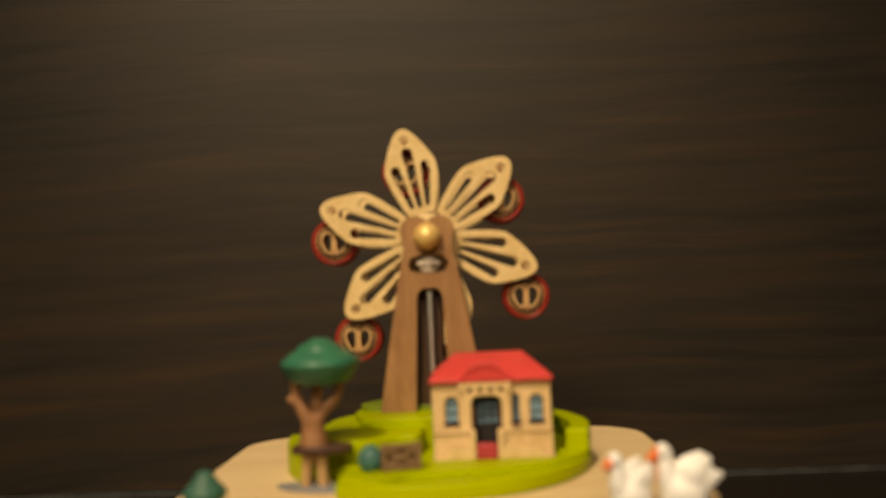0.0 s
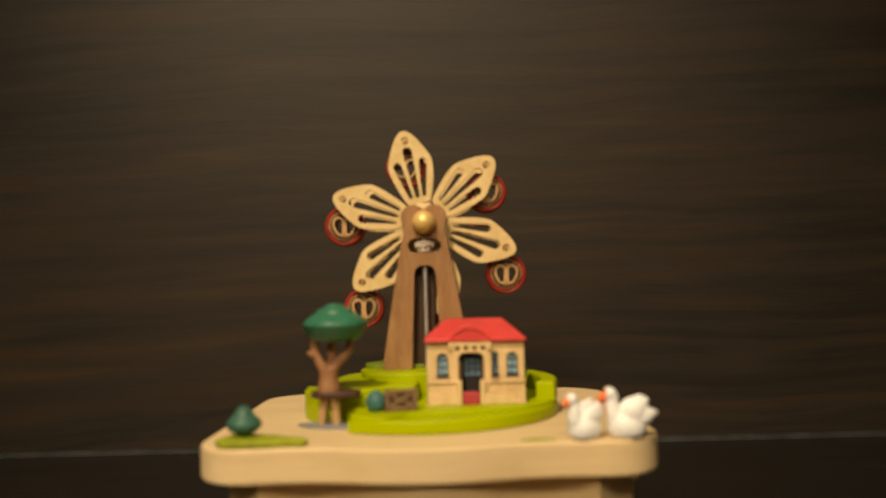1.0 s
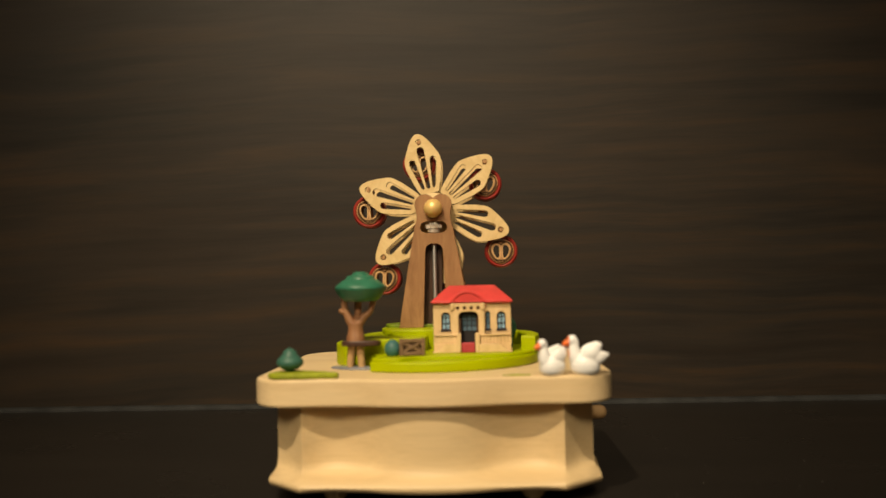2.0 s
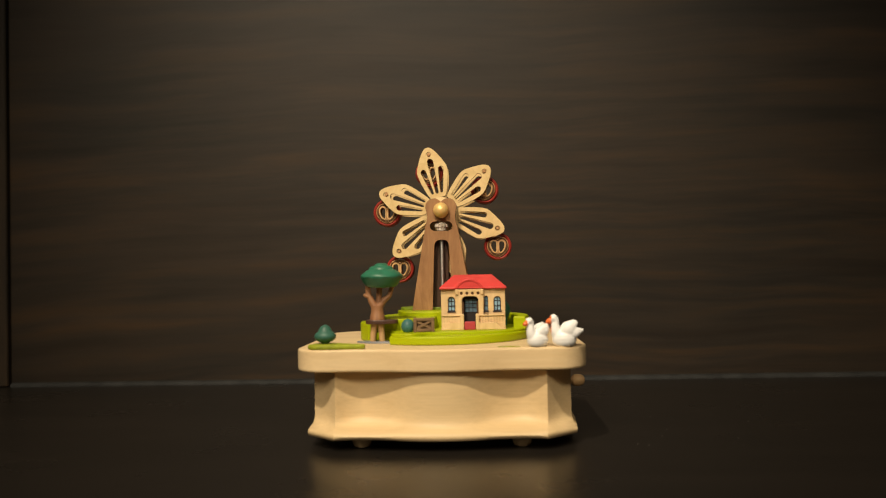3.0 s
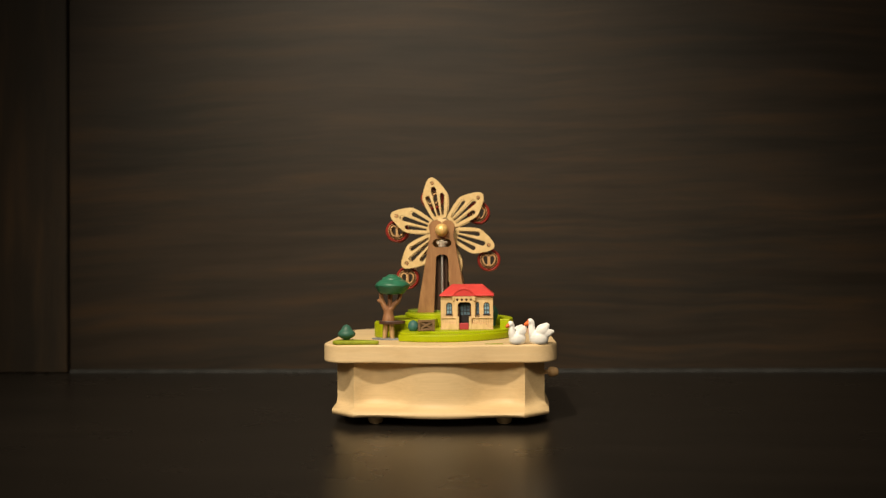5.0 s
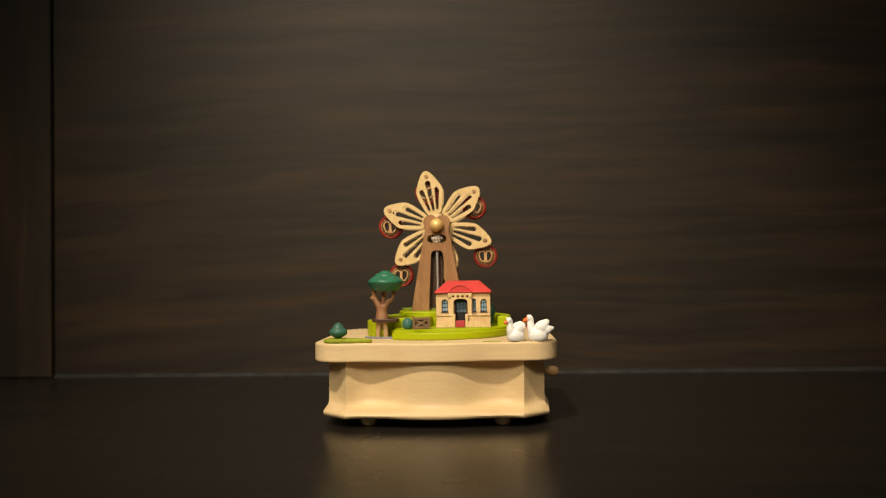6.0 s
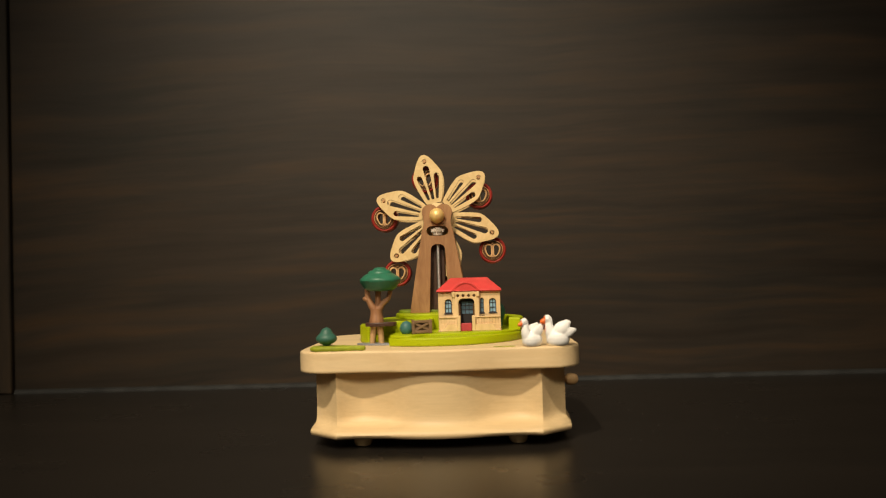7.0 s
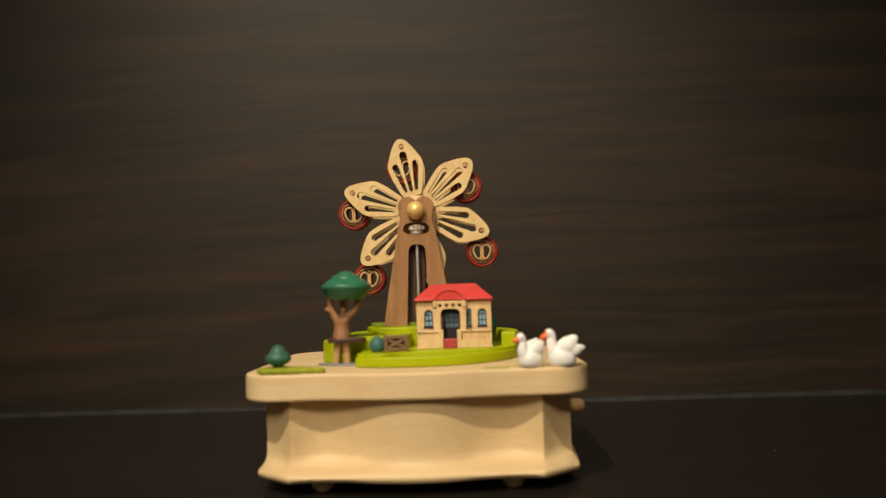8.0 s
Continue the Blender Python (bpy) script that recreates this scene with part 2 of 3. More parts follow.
def tube(path, radii, n=12, bm=None, squash=1.0):
    """A round limb along a path."""
    pts = [Vector(p) for p in path]
    rings = []
    side = Vector((0.13, 1, 0.07)).normalized()
    for i, p in enumerate(pts):
        d = (pts[min(i + 1, len(pts) - 1)] - pts[max(i - 1, 0)]).normalized()
        u = d.cross(side).normalized()
        v = u.cross(d).normalized()
        rings.append([p + radii[i] * (math.cos(2 * math.pi * k / n) * u + squash * math.sin(2 * math.pi * k / n) * v) for k in range(n)])
    return loft(rings, bm)


def spline(points, steps=8):
    """A smooth open line through the points."""
    p = [Vector(q) for q in points]
    out = []
    for i in range(len(p) - 1):
        a, b, c, d = p[max(i - 1, 0)], p[i], p[i + 1], p[min(i + 2, len(p) - 1)]
        for k in range(steps):
            t = k / steps
            out.append(0.5 * (2 * b + (c - a) * t + (2 * a - 5 * b + 4 * c - d) * t * t + (3 * b - a - 3 * c + d) * t ** 3))
    return out + [p[-1]]


def board(outline, holes, low, high, plane="xz", bm=None, side=0):
    """A sawn board: an outline with holes cut through it, between two depths."""
    bm = bm or bmesh.new()
    flat = bmesh.new()
    for loop in (outline, *holes):
        vs = [flat.verts.new((p[0], p[1], 0)) for p in loop]
        for a, b in zip(vs, vs[1:] + vs[:1]):
            flat.edges.new((a, b))
    bmesh.ops.triangle_fill(flat, use_beauty=True, use_dissolve=False, edges=flat.edges[:])
    flat.verts.ensure_lookup_table()
    where = (lambda p, h: (p[0], h, p[1])) if plane == "xz" else (lambda p, h: (p[0], p[1], h))
    both = [[bm.verts.new(where(v.co, h)) for v in flat.verts] for h in (low, high)]
    for f in flat.faces:
        ids = [v.index for v in f.verts]
        bm.faces.new([both[0][i] for i in ids])
        bm.faces.new([both[1][i] for i in reversed(ids)])
    k = 0
    for loop in (outline, *holes):
        n = len(loop)
        for i in range(n):
            a, b = k + i, k + (i + 1) % n
            bm.faces.new((both[0][a], both[0][b], both[1][b], both[1][a])).material_index = side
        k += n
    flat.free()
    return bm


def capsule(a, b, ra, rb, n=7):
    """Outline of a slot that tapers from radius ra at a to rb at b."""
    a, b = Vector((*a, 0)), Vector((*b, 0))
    d = (b - a).normalized()
    s = Vector((-d.y, d.x, 0))
    out = []
    for c, r, way in ((b, rb, 1), (a, ra, -1)):
        for i in range(n):
            w = math.pi * i / (n - 1)
            q = c + r * (-way * math.cos(w) * s + way * math.sin(w) * d)
            out.append((q.x, q.y))
    return out


def rounded(points, radius, n=5):
    """A polygon with rounded corners."""
    out = []
    for i, p in enumerate(points):
        p = Vector(p)
        a, b = Vector(points[i - 1]) - p, Vector(points[(i + 1) % len(points)]) - p
        r = min(radius, 0.45 * a.length, 0.45 * b.length)
        s, e = p + a.normalized() * r, p + b.normalized() * r
        for k in range(n + 1):
            t = k / n
            q = s * (1 - t) ** 2 + p * 2 * t * (1 - t) + e * t * t
            out.append((q.x, q.y))
    return out


def grown(ring, d):
    """A closed outline (counter-clockwise) pushed outwards by d."""
    n = len(ring)
    out = []
    for i in range(n):
        a, b = Vector(ring[i - 1]), Vector(ring[(i + 1) % n])
        t = (b - a).normalized()
        out.append((ring[i][0] + d * t.y, ring[i][1] - d * t.x))
    return out


def slab(ring, z0, z1, edge, bm=None):
    """A slab with softly rounded top and bottom edges."""
    g = 0.12 * edge
    steps = [(-edge - g, z0), (-edge, z0), (-0.3 * edge, z0 + 0.3 * edge), (0, z0 + edge), (0, z0 + edge + g),
        (0, z1 - edge - g), (0, z1 - edge), (-0.3 * edge, z1 - 0.3 * edge), (-edge, z1), (-edge - g, z1)]
    return loft([[(x, y, z) for x, y in grown(ring, d)] for d, z in steps], bm)


# ---- the room ----
def plain(name, bm, material, label, category, bevel=0.0):
    ob = new(name, mesh_of(name, bm, material))
    bevelled(ob, bevel)
    return tagged(ob, label, category, kind="structure")


WALL_Y = 164.0
GROOVE_X = -324.0
SIDE, BACK, TOP = 950, -1700, 1300
plain("wall_north", block(-SIDE, SIDE, WALL_Y + 14, WALL_Y + 60, -750, TOP), PLASTER, "plain wall behind the dark wood panelling", "wall")
plain("wall_south", block(-SIDE, SIDE, BACK - 50, BACK, -750, TOP), PLASTER, "plain wall across the room", "wall")
plain("wall_west", block(-SIDE - 50, -SIDE, BACK - 50, WALL_Y + 60, -750, TOP), PLASTER, "plain side wall of the room", "wall")
plain("wall_east", block(SIDE, SIDE + 50, BACK - 50, WALL_Y + 60, -750, TOP), PLASTER, "plain side wall of the room", "wall")
plain("ceiling", block(-SIDE - 50, SIDE + 50, BACK - 50, WALL_Y + 60, TOP, TOP + 40), PLASTER, "plain ceiling of the room", "ceiling")
plain("floor", block(-SIDE - 50, SIDE + 50, BACK - 50, WALL_Y + 60, -790, -750), PLASTER, "plain floor of the room", "floor")
plain("wall_panel", block(GROOVE_X + 0.7, SIDE - 2, WALL_Y, WALL_Y + 14, 0, TOP - 2), WALLWOOD, "dark brown stained wood panel with horizontal grain", "wall panel", 1.2)
plain("wall_stile", block(2 - SIDE, GROOVE_X - 0.7, WALL_Y - 1, WALL_Y + 14, 0, TOP - 2), STILEWOOD, "dark brown wood stile beside the panel", "wall panel", 1.2)
bead = [(0, 0), (-3.0, 0), (-2.8, 1.1), (-2.1, 2.1), (-1.1, 2.8), (0, 3.0)]
plain("trim", loft([[(x, WALL_Y + p[0], p[1]) for p in bead] for x in (GROOVE_X + 2, SIDE - 2)]), BEAD, "thin grey bead where wall meets table", "trim")
plain("counter", block(2 - SIDE, SIDE - 2, -800, WALL_Y + 13, -749, 0), TABLEWOOD, "dark polished wooden table top", "table", 2.0)

# ---- the music box: base ----
CX, CY = 0.0, -7.0


def box_outline(front, corner, back):
    """Serpentine front, straight sides, straight back with cut corners."""
    both = [(-x, y, 0) for x, y in reversed(front[1:])] + [(x, y, 0) for x, y in front]
    line = [(p.x, p.y) for p in spline(both, 6) if p.x > -0.001]
    half = line + corner + back
    left = [(-x, y) for x, y in reversed(half) if x > 0.01]
    return half + left


plate_ring = box_outline([(0, -69.0), (13, -67.8), (27, -64.6), (39, -63.8), (49, -64.6)],
    [(54, -64.2), (58.5, -62), (62, -58.4), (64.2, -54), (65, -49), (65, 0), (65, 35), (64, 40), (61, 44.5)], [(57, 48.5), (52.5, 51), (47, 52), (25, 52), (0, 52)])
plate_ring = [(1.015 * x, y) for x, y in plate_ring]
wall_ring = box_outline([(0, -65.4), (12, -63.4), (24, -57.8), (34, -55.2), (41, -56.2), (47.5, -59.6)],
    [(50.4, -56.0), (54.0, -51.6), (59.0, -47.6), (59.6, -30), (59.6, 0), (59.4, 36)], [(47, 47), (24, 46.5), (0, 46.5)])

foot_ring = box_outline([(0, -71.2), (12, -70.6), (24, -68.8), (34, -67.8), (41, -67.8), (46.8, -68.4)],
    [(50.2, -65.2), (55, -60.6), (61.0, -54.6), (62.6, -30), (62.6, 0), (62.4, 38)], [(49, 50.5), (24, 50), (0, 50)])

music_box = thing("music_box", 0, CY, 0, "pale maple music box base with serpentine front on a dark table", "music box")
off = lambda ring: [(x, y - CY) for x, y in ring]
part("top_plate", slab(off(plate_ring), 34.5, 44.5, 1.0), MAPLE_TOP, music_box, "thick pale maple plate with rounded corners")
flare = [(0, 34.5), (0, 28), (0, 20), (0, 14.0), (0.05, 12.0), (0.16, 10.6), (0.37, 9.5), (0.64, 8.7), (0.86, 8.1), (0.97, 7.4), (1.0, 6.6), (0.97, 5.7), (0.86, 4.9)]


def between(a, b, k):
    return [(p[0] + k * (q[0] - p[0]), p[1] + k * (q[1] - p[1])) for p, q in zip(a, b)]


part("body", loft([[(x, y, z) for x, y in between(off(wall_ring), off(foot_ring), k)] for k, z in flare][::-1]), MAPLE, music_box, "curved maple sides flaring out at the foot")
foot = part("foot", lathe([(2.4, 0), (3.5, 0.4), (4.2, 1.6), (4.4, 3.2), (4.1, 5.2)], 28), MAPLE, music_box, "", 0, (-36, -49, 0))
for fx, fy in ((36, -49), (-36, 42), (36, 42)):
    again(foot, music_box, (fx, fy, 0))
part("winding_knob", lathe([(1.5, 58), (1.5, 63.6), (2.3, 63.9), (2.9, 64.8), (3.05, 66.4), (2.9, 68.2), (2.3, 69.5), (1.2, 70.2), (0, 70.4)], 28, (0, 4, 21.8), "x"), CABIN_RIDGE, music_box, "turned wooden winding knob")

# ---- the green hill ----
HX, HY, HZ = -1.5, -6.0, 44.5


def arc(r, a0, a1, n, cx=0.0, cy=0.0):
    return [(cx + r * math.cos(radians(a0 + (a1 - a0) * i / n)), cy + r * math.sin(radians(a0 + (a1 - a0) * i / n))) for i in range(n + 1)]


hill = thing("garden_hill", HX, HY, HZ, "lime green painted wooden hill in stepped layers on the plate", "toy hill")
lawn = arc(44, -121, 158, 60) + [(-36, -2), (-34, -11), (-30, -14), (-26, -17), (-23, -23), (-21.5, -31)]
part("lawn", slab(lawn, 0, 4.2, 0.9), LIME, hill, "lime green round lawn with soft edge")
inner = [(p.x, p.y) for p in spline([(-21.0, -31.2, 0), (-21.9, -37.6, 0), (-16, -40.8, 0), (-11.5, -41.4, 0), (-8.0, -38.6, 0), (-5.0, -35.4, 0), (0, -34.2, 0), (14, -32.6, 0), (27, -29.5, 0), (33.5, -25.5, 0), (39.5, -17.5, 0), (42.6, -6, 0)], 4)]
inner += arc(43.2, 0, 150, 30) + [(-34, -2), (-32, -11), (-28, -14.5), (-24.5, -18), (-22, -24)]
part("upper_lawn", slab(inner, 3.6, 5.4, 0.5), LIME, hill, "upper lime green layer under the house")
wing = rounded([(-41.4, -2), (-40.2, -7), (-35.4, -17.0), (-32.4, -15), (-31, -8), (-30, 6), (-42, 8)], 1.2, 3)
part("left_step", slab(wing, 0, 8.9, 0.6), LIME, hill, "lime green upright end of the hill")
tier = rounded([(-31.5, -8), (-26.5, -14.5), (-22.0, -21.5), (-16.5, -20.5), (-9, -15), (-3, -15.5), (-2.2, 12), (-4, 36), (-20, 36), (-31, 20), (-33.5, 2)], 2.5, 4)
part("first_terrace", slab(tier, 4, 11.2, 0.7), LIME, hill, "lime green step")
tier = rounded([(-21.0, 1.5), (-18.5, -0.5), (-6, -1), (8, -0.5), (30, 2), (34, 14), (22, 36), (-18, 36), (-24.5, 18)], 2.5, 4)
part("second_terrace", slab(tier, 4, 13.6, 0.7), LIME, hill, "lime green upper step under the tower")
tier = rounded([(-21.5, 15), (-16, 14), (12, 15), (20, 24), (14, 38), (-16, 37), (-23.5, 24)], 2.5, 4)
part("third_terrace", slab(tier, 4, 15.0, 0.5), LIME_DARK, hill, "moss green back step")
rim = arc(44, -19, 70, 24) + arc(38.5, 70, -21, 24)
part("raised_rim", slab(rim, 4.5, 11.2, 0.9), LIME, hill, "raised lime green rim behind the house")

# ---- the ferris wheel ----
WX, WZ = -1.5, 110.1
wheel = thing("ferris_wheel", WX, 20, 58.1, "wooden toy ferris wheel with petal spokes and apple cabins", "ferris wheel")
UP = WZ - 58.1


def tower_board(y0, y1):
    lobes = arc(4.5, -25, 140, 14, 3.7, UP + 1.9) + arc(4.5, 40, 205, 14, -3.7, UP + 1.9)
    side = [(-7.3, UP - 3.2), (-7.5, UP - 5.0), (-8.5, UP - 8.5), (-12.6, 20), (-15.9, 0), (-5.3, 0), (-4.3, 23), (-3.9, 33)]
    arch = [(-3.7, 34.6), (-2.9, 35.9), (-1.5, 36.6)]
    left = side + arch
    right = [(-x, z) for x, z in reversed(left)]
    outline = left + right + lobes
    slot = capsule((-3.4, UP - 8.2), (3.4, UP - 8.2), 2.5, 2.5, 8)
    return board(outline, [slot], y0, y1, side=1)


part("front_tower", tower_board(-15, -10.5), (WALNUT, TOWER_EDGE), wheel, "brown heart-topped A-shaped tower board", 0.35)
part("back_tower", tower_board(10, 14.5), (WALNUT, TOWER_EDGE), wheel, "brown heart-topped A-shaped tower board", 0.35)
part("axle", lathe([(1.6, -14), (1.6, 14)], 16, (0, 0, UP), "y"), STEEL, wheel)
part("brass_ball", lathe([(0.3, 4.2), (1.6, 3.9), (2.9, 3.0), (3.8, 1.6), (4.1, 0), (3.8, -1.6), (2.6, -3.2)], 32, (0, -16.6, UP), "y"), BRASS, wheel, "matt gold ball on the axle")
part("shaft_cover", block(-6.5, 3.2, -10.3, -9.5, 0, UP - 13.5), SHAFT, wheel, "dark brown board behind the slot", 0.2)
part("rod", lathe([(0.95, 0), (0.95, UP - 8)], 14, (0, -12.6, 0)), STEEL, wheel, "thin steel rod")
teeth = [(r * math.cos(radians(w)), r * math.sin(radians(w)) - 12.0) for k in range(12) for r, w in ((2.9, 30 * k - 9), (3.7, 30 * k - 5), (3.7, 30 * k + 5), (2.9, 30 * k + 9))]
gear = board(teeth, [], UP - 8.6, UP - 7.0, plane="xy")
worm = part("worm_gear", gear, GEAR, wheel, "small pale toothed gear in the tower slot")
part("gear_hub", lathe([(1.7, UP - 10.6), (2.5, UP - 10.3), (2.6, UP - 8.65)], 20, (0, -12.0, 0)), GEAR, worm)
part("gear_cap", lathe([(2.6, UP - 6.95), (2.3, UP - 6.2), (1.2, UP - 6.0)], 20, (0, -12.0, 0)), GEAR, worm)

petal_half = [(7.5, 4.0), (9.5, 5.0), (13, 6.2), (17, 7.4), (20.5, 8.1), (22.5, 8.2), (24.5, 7.7), (27.5, 6.3), (30.5, 4.7), (32.6, 3.3), (33.9, 2.1), (34.7, 0.8)]
petal_ring = [(w, r) for r, w in petal_half] + [(-w, r) for r, w in reversed(petal_half)]
petal_holes = [capsule((0, 10.5), (0, 27.0), 0.8, 1.65), capsule((2.5, 10.5), (4.75, 22.2), 0.7, 1.45), capsule((-2.5, 10.5), (-4.75, 22.2), 0.7, 1.45)]
pin_hole = arc(1.3, 0, 330, 11, 0, 31.0)
SPIN = 12.0
petal = None
for depth in (-8.4, 6.4):
    for k in range(6):
        turn = (0, 60 * k - SPIN, 0)
        if petal is None:
            petal = part("petal", board(petal_ring, petal_holes + [pin_hole], 0, 2.0, side=1), (BEECH, BEECH_EDGE), wheel, "pale beech petal with three slots", 0.12, (0, depth, UP), turn)
        else:
            again(petal, wheel, (0, depth, UP), turn)
    part("hub_disc", lathe([(7.4, -1.9), (7.6, -1.6), (7.6, 0.05), (7.4, 0.15)], 36, (0, depth, UP), "y"), BEECH, wheel, "beech hub disc")

# apple cabins hang from the petal tips
cabin = None
for k in range(6):
    a = radians(60 * k - SPIN)
    x, z = 31.0 * math.sin(a), UP + 31.0 * math.cos(a)
    pin = part("pin", lathe([(0.85, -7.3), (0.85, 7.5), (0.6, 7.8)], 12, (x, 0, z), "y"), CABIN_WOOD, wheel, "small brown pin")
    if cabin is None:
        shell = board(arc(7.4, 0, 350, 35, 0, -8.8), [arc(5.7, 0, 350, 35, 0, -8.8)], -5.0, 5.0)
        cabin = part("cabin", shell, CABIN_RED, wheel, "dark red round cabin with apple-shaped face", 1.0, (x, 0, z - 0.7))
        hole = [(0.5, -11.2), (0.5, -6.9), (1.2, -6.0), (2.5, -5.8), (3.6, -6.7), (3.95, -8.2), (3.5, -10.0), (2.5, -11.7), (1.3, -12.3)]
        apple = []
        for i in range(36):
            w = radians(10 * i)
            low = max(0.0, -math.sin(w))
            apple.append((5.75 * math.cos(w) * (1 - 0.22 * low * low), -8.6 + 5.6 * math.sin(w) * (1 + 0.06 * low) - 0.9 * max(0.0, math.sin(w)) ** 6))
        face = board(apple, [hole, [(-hx, hz) for hx, hz in hole]], -5.3, -4.0)
        part("cabin_face", face, CABIN_WOOD, cabin, "brown wooden apple-shaped face", 0.2)
        for way in (1, -1):
            rimline = [(way * px, -5.4, pz) for px, pz in hole + hole[:1]]
            part("face_outline", tube(rimline, [0.36] * len(rimline), 6), CABIN_RIDGE, cabin, "pale raised outline")
        heart = [(0.0, -12.9), (1.9, -12.7), (3.5, -11.3), (4.5, -9.3), (4.75, -7.4), (4.1, -5.5), (2.6, -4.75), (1.0, -5.1), (0.0, -5.9)]
        heart = heart + [(-px, pz) for px, pz in reversed(heart[1:-1])]
        heart = [(px, -5.4, pz) for px, pz in heart + heart[:1]]
        part("burnt_heart", tube(heart, [0.27] * len(heart), 6), BURN, cabin)
        for px in (-1.3, 0.0, 1.3):
            part("burnt_dot", lathe([(0.3, 5.25), (0.3, 5.45)], 8, (px, 0, -13.3 + 0.12 * abs(px)), "y"), BURN, cabin)
        part("back_face", board(apple, [hole, [(-hx, hz) for hx, hz in hole]], 4.0, 5.3), CABIN_WOOD, cabin)
        ring = [(px * 0.88, -5.35, -8.6 + (pz + 8.6) * 0.88) for px, pz in apple + apple[:1]]
        part("burnt_ring", tube(ring, [0.32] * 37, 6), BURN, cabin)
        part("hanger", block(-1.0, 1.0, -1.2, 1.2, -2.2, 2.6), CABIN_WOOD, cabin, "", 0.3)
    else:
        o = again(cabin, wheel, (x, 0, z - 0.7))
        for child in list(cabin.children):
            again(child, o)

# ---- the station house ----
X0, X1, YF, YB, Z0, Z1 = 0.0, 31.2, 0.0, 21.0, 0.0, 19.6
house = thing("station_house", -0.8, -24.5, 49.9, "small cream wooden house with red hipped roof", "toy house")


def arched(x0, x1, z0, z1, n=8):
    """Outline of an opening with a rounded head."""
    r = (x1 - x0) / 2
    return [(x0, z0), (x1, z0)] + [((x0 + x1) / 2 + r * math.cos(math.pi * i / n), z1 - r + r * math.sin(math.pi * i / n)) for i in range(n + 1)]


win_l, win_r, win_m, door_o = arched(3.3, 6.8, 8.9, 15.9), arched(25.6, 29.1, 8.9, 15.9), arched(21.0, 22.9, 8.9, 16.2), rounded([(10.2, 1.2), (18.3, 1.2), (18.3, 8), (18.3, 16.2), (10.2, 16.2), (10.2, 8)], 3.0, 5)
dots = [arc(0.75, 0, 315, 7, dx, 17.6) for dx in (10.0, 12.7, 15.4, 18.1)]
part("front_wall", board([(X0, Z0), (X1, Z0), (X1, Z1), (X0, Z1)], [win_l, win_r, win_m, door_o] + dots, YF, YF + 2.6, side=1), (CREAM, SCORCH), house, "cream wooden front wall with arched openings", 0.2)
part("rear_body", block(X0 + 0.02, X1 - 0.02, YF + 3.6, YB, Z0, Z1), CREAM, house, "", 0.3)
part("left_wall", block(X0, X0 + 1.6, YF + 2.6, YF + 3.6, Z0, Z1), CREAM, house)
part("right_wall", block(X1 - 1.6, X1, YF + 2.6, YF + 3.6, Z0, Z1), CREAM, house)
# shade inside the openings, put in as a near-black sheet
part("recess_back", block(X0 + 1.7, X1 - 1.7, YF + 3.2, YF + 3.58, 0.6, Z1 - 0.6), DARK, house, "dark sheet painted as the shade behind the openings")
for opening, bars in ((win_l, 2), (win_r, 2), (win_m, 1)):
    xs = [p[0] for p in opening]
    a, b = min(xs), max(xs)
    # the narrow window's darker glass has the recess shade painted in
    glass = GLASS_BLUE if bars == 2 else DOOR_SHADED_GLASS
    w = part("window", board([(a + 0.02, 8.9)] + [(min(max(px, a + 0.02), b - 0.02), pz) for px, pz in opening[1:]], [], YF + 1.0, YF + 1.5), glass, house, "blue painted arched window")
    frame_in = [((px - (a + b) / 2) * 0.78 + (a + b) / 2, (pz - 12.6) * 0.89 + 12.6) for px, pz in opening]
    part("window_frame", board(opening, [frame_in], YF + 0.45, YF + 1.2), FRAME_DARK, w, "dark window frame")
    part("window_sill", block(a - 0.35, b + 0.35, YF - 0.35, YF + 0.9, 8.35, 8.95), FRAME_DARK, w)
    if bars == 2:
        part("glazing_bar", block((a + b) / 2 - 0.16, (a + b) / 2 + 0.16, YF + 0.7, YF + 1.1, 8.9, 16.4), FRAME_DARK, w)
    for bz in (11.4, 13.8):
        part("glazing_bar", block(a + 0.2, b - 0.2, YF + 0.7, YF + 1.1, bz - 0.16, bz + 0.16), FRAME_DARK, w)
door = part("door", block(10.8, 18.1, YF + 2.3, YF + 3.0, 0.6, 15.8), DARK, house, "dark double door with blue glass")
part("door_glass", block(11.7, 17.3, YF + 2.1, YF + 2.4, 8.4, 14.6), DOOR_SHADED_GLASS, door, "dull blue glass")
for bx in (13.55, 15.45):
    part("glazing_bar", block(bx - 0.17, bx + 0.17, YF + 1.9, YF + 2.3, 8.4, 14.6), FRAME_DARK, door)
for bz in (10.4, 12.5):
    part("glazing_bar", block(11.7, 17.3, YF + 1.9, YF + 2.3, bz - 0.17, bz + 0.17), FRAME_DARK, door)
porch_door = rounded([(10.2, 1.2), (18.2, 1.2), (18.2, 8), (18.2, 16.1), (10.2, 16.1), (10.2, 8)], 2.4, 5)
part("porch_bay", board([(7.2, Z0), (20.6, Z0), (20.6, Z1), (7.2, Z1)], [porch_door] + dots, YF - 1.8, YF - 0.02, side=1), (CREAM, SCORCH), house, "cream bay standing forward round the door", 0.2)
for px in (7.0, 19.2):
    part("corbel", block(px, px + 1.6, YF - 2.5, YF - 1.82, 16.9, Z1 - 0.02), CREAM, house, "small scorched cream corbel", 0.3)
for bx in (10.23, 17.37):
    part("door_jamb", block(bx, bx + 0.8, YF - 1.7, YF + 2.2, 1.4, 13.6), BURN, house, "scorched brown door jamb")
part("burnt_dots", block(8.6, 19.4, YF - 1.2, YF - 0.6, 16.75, 18.5), BURN, house, "row of scorched dots")
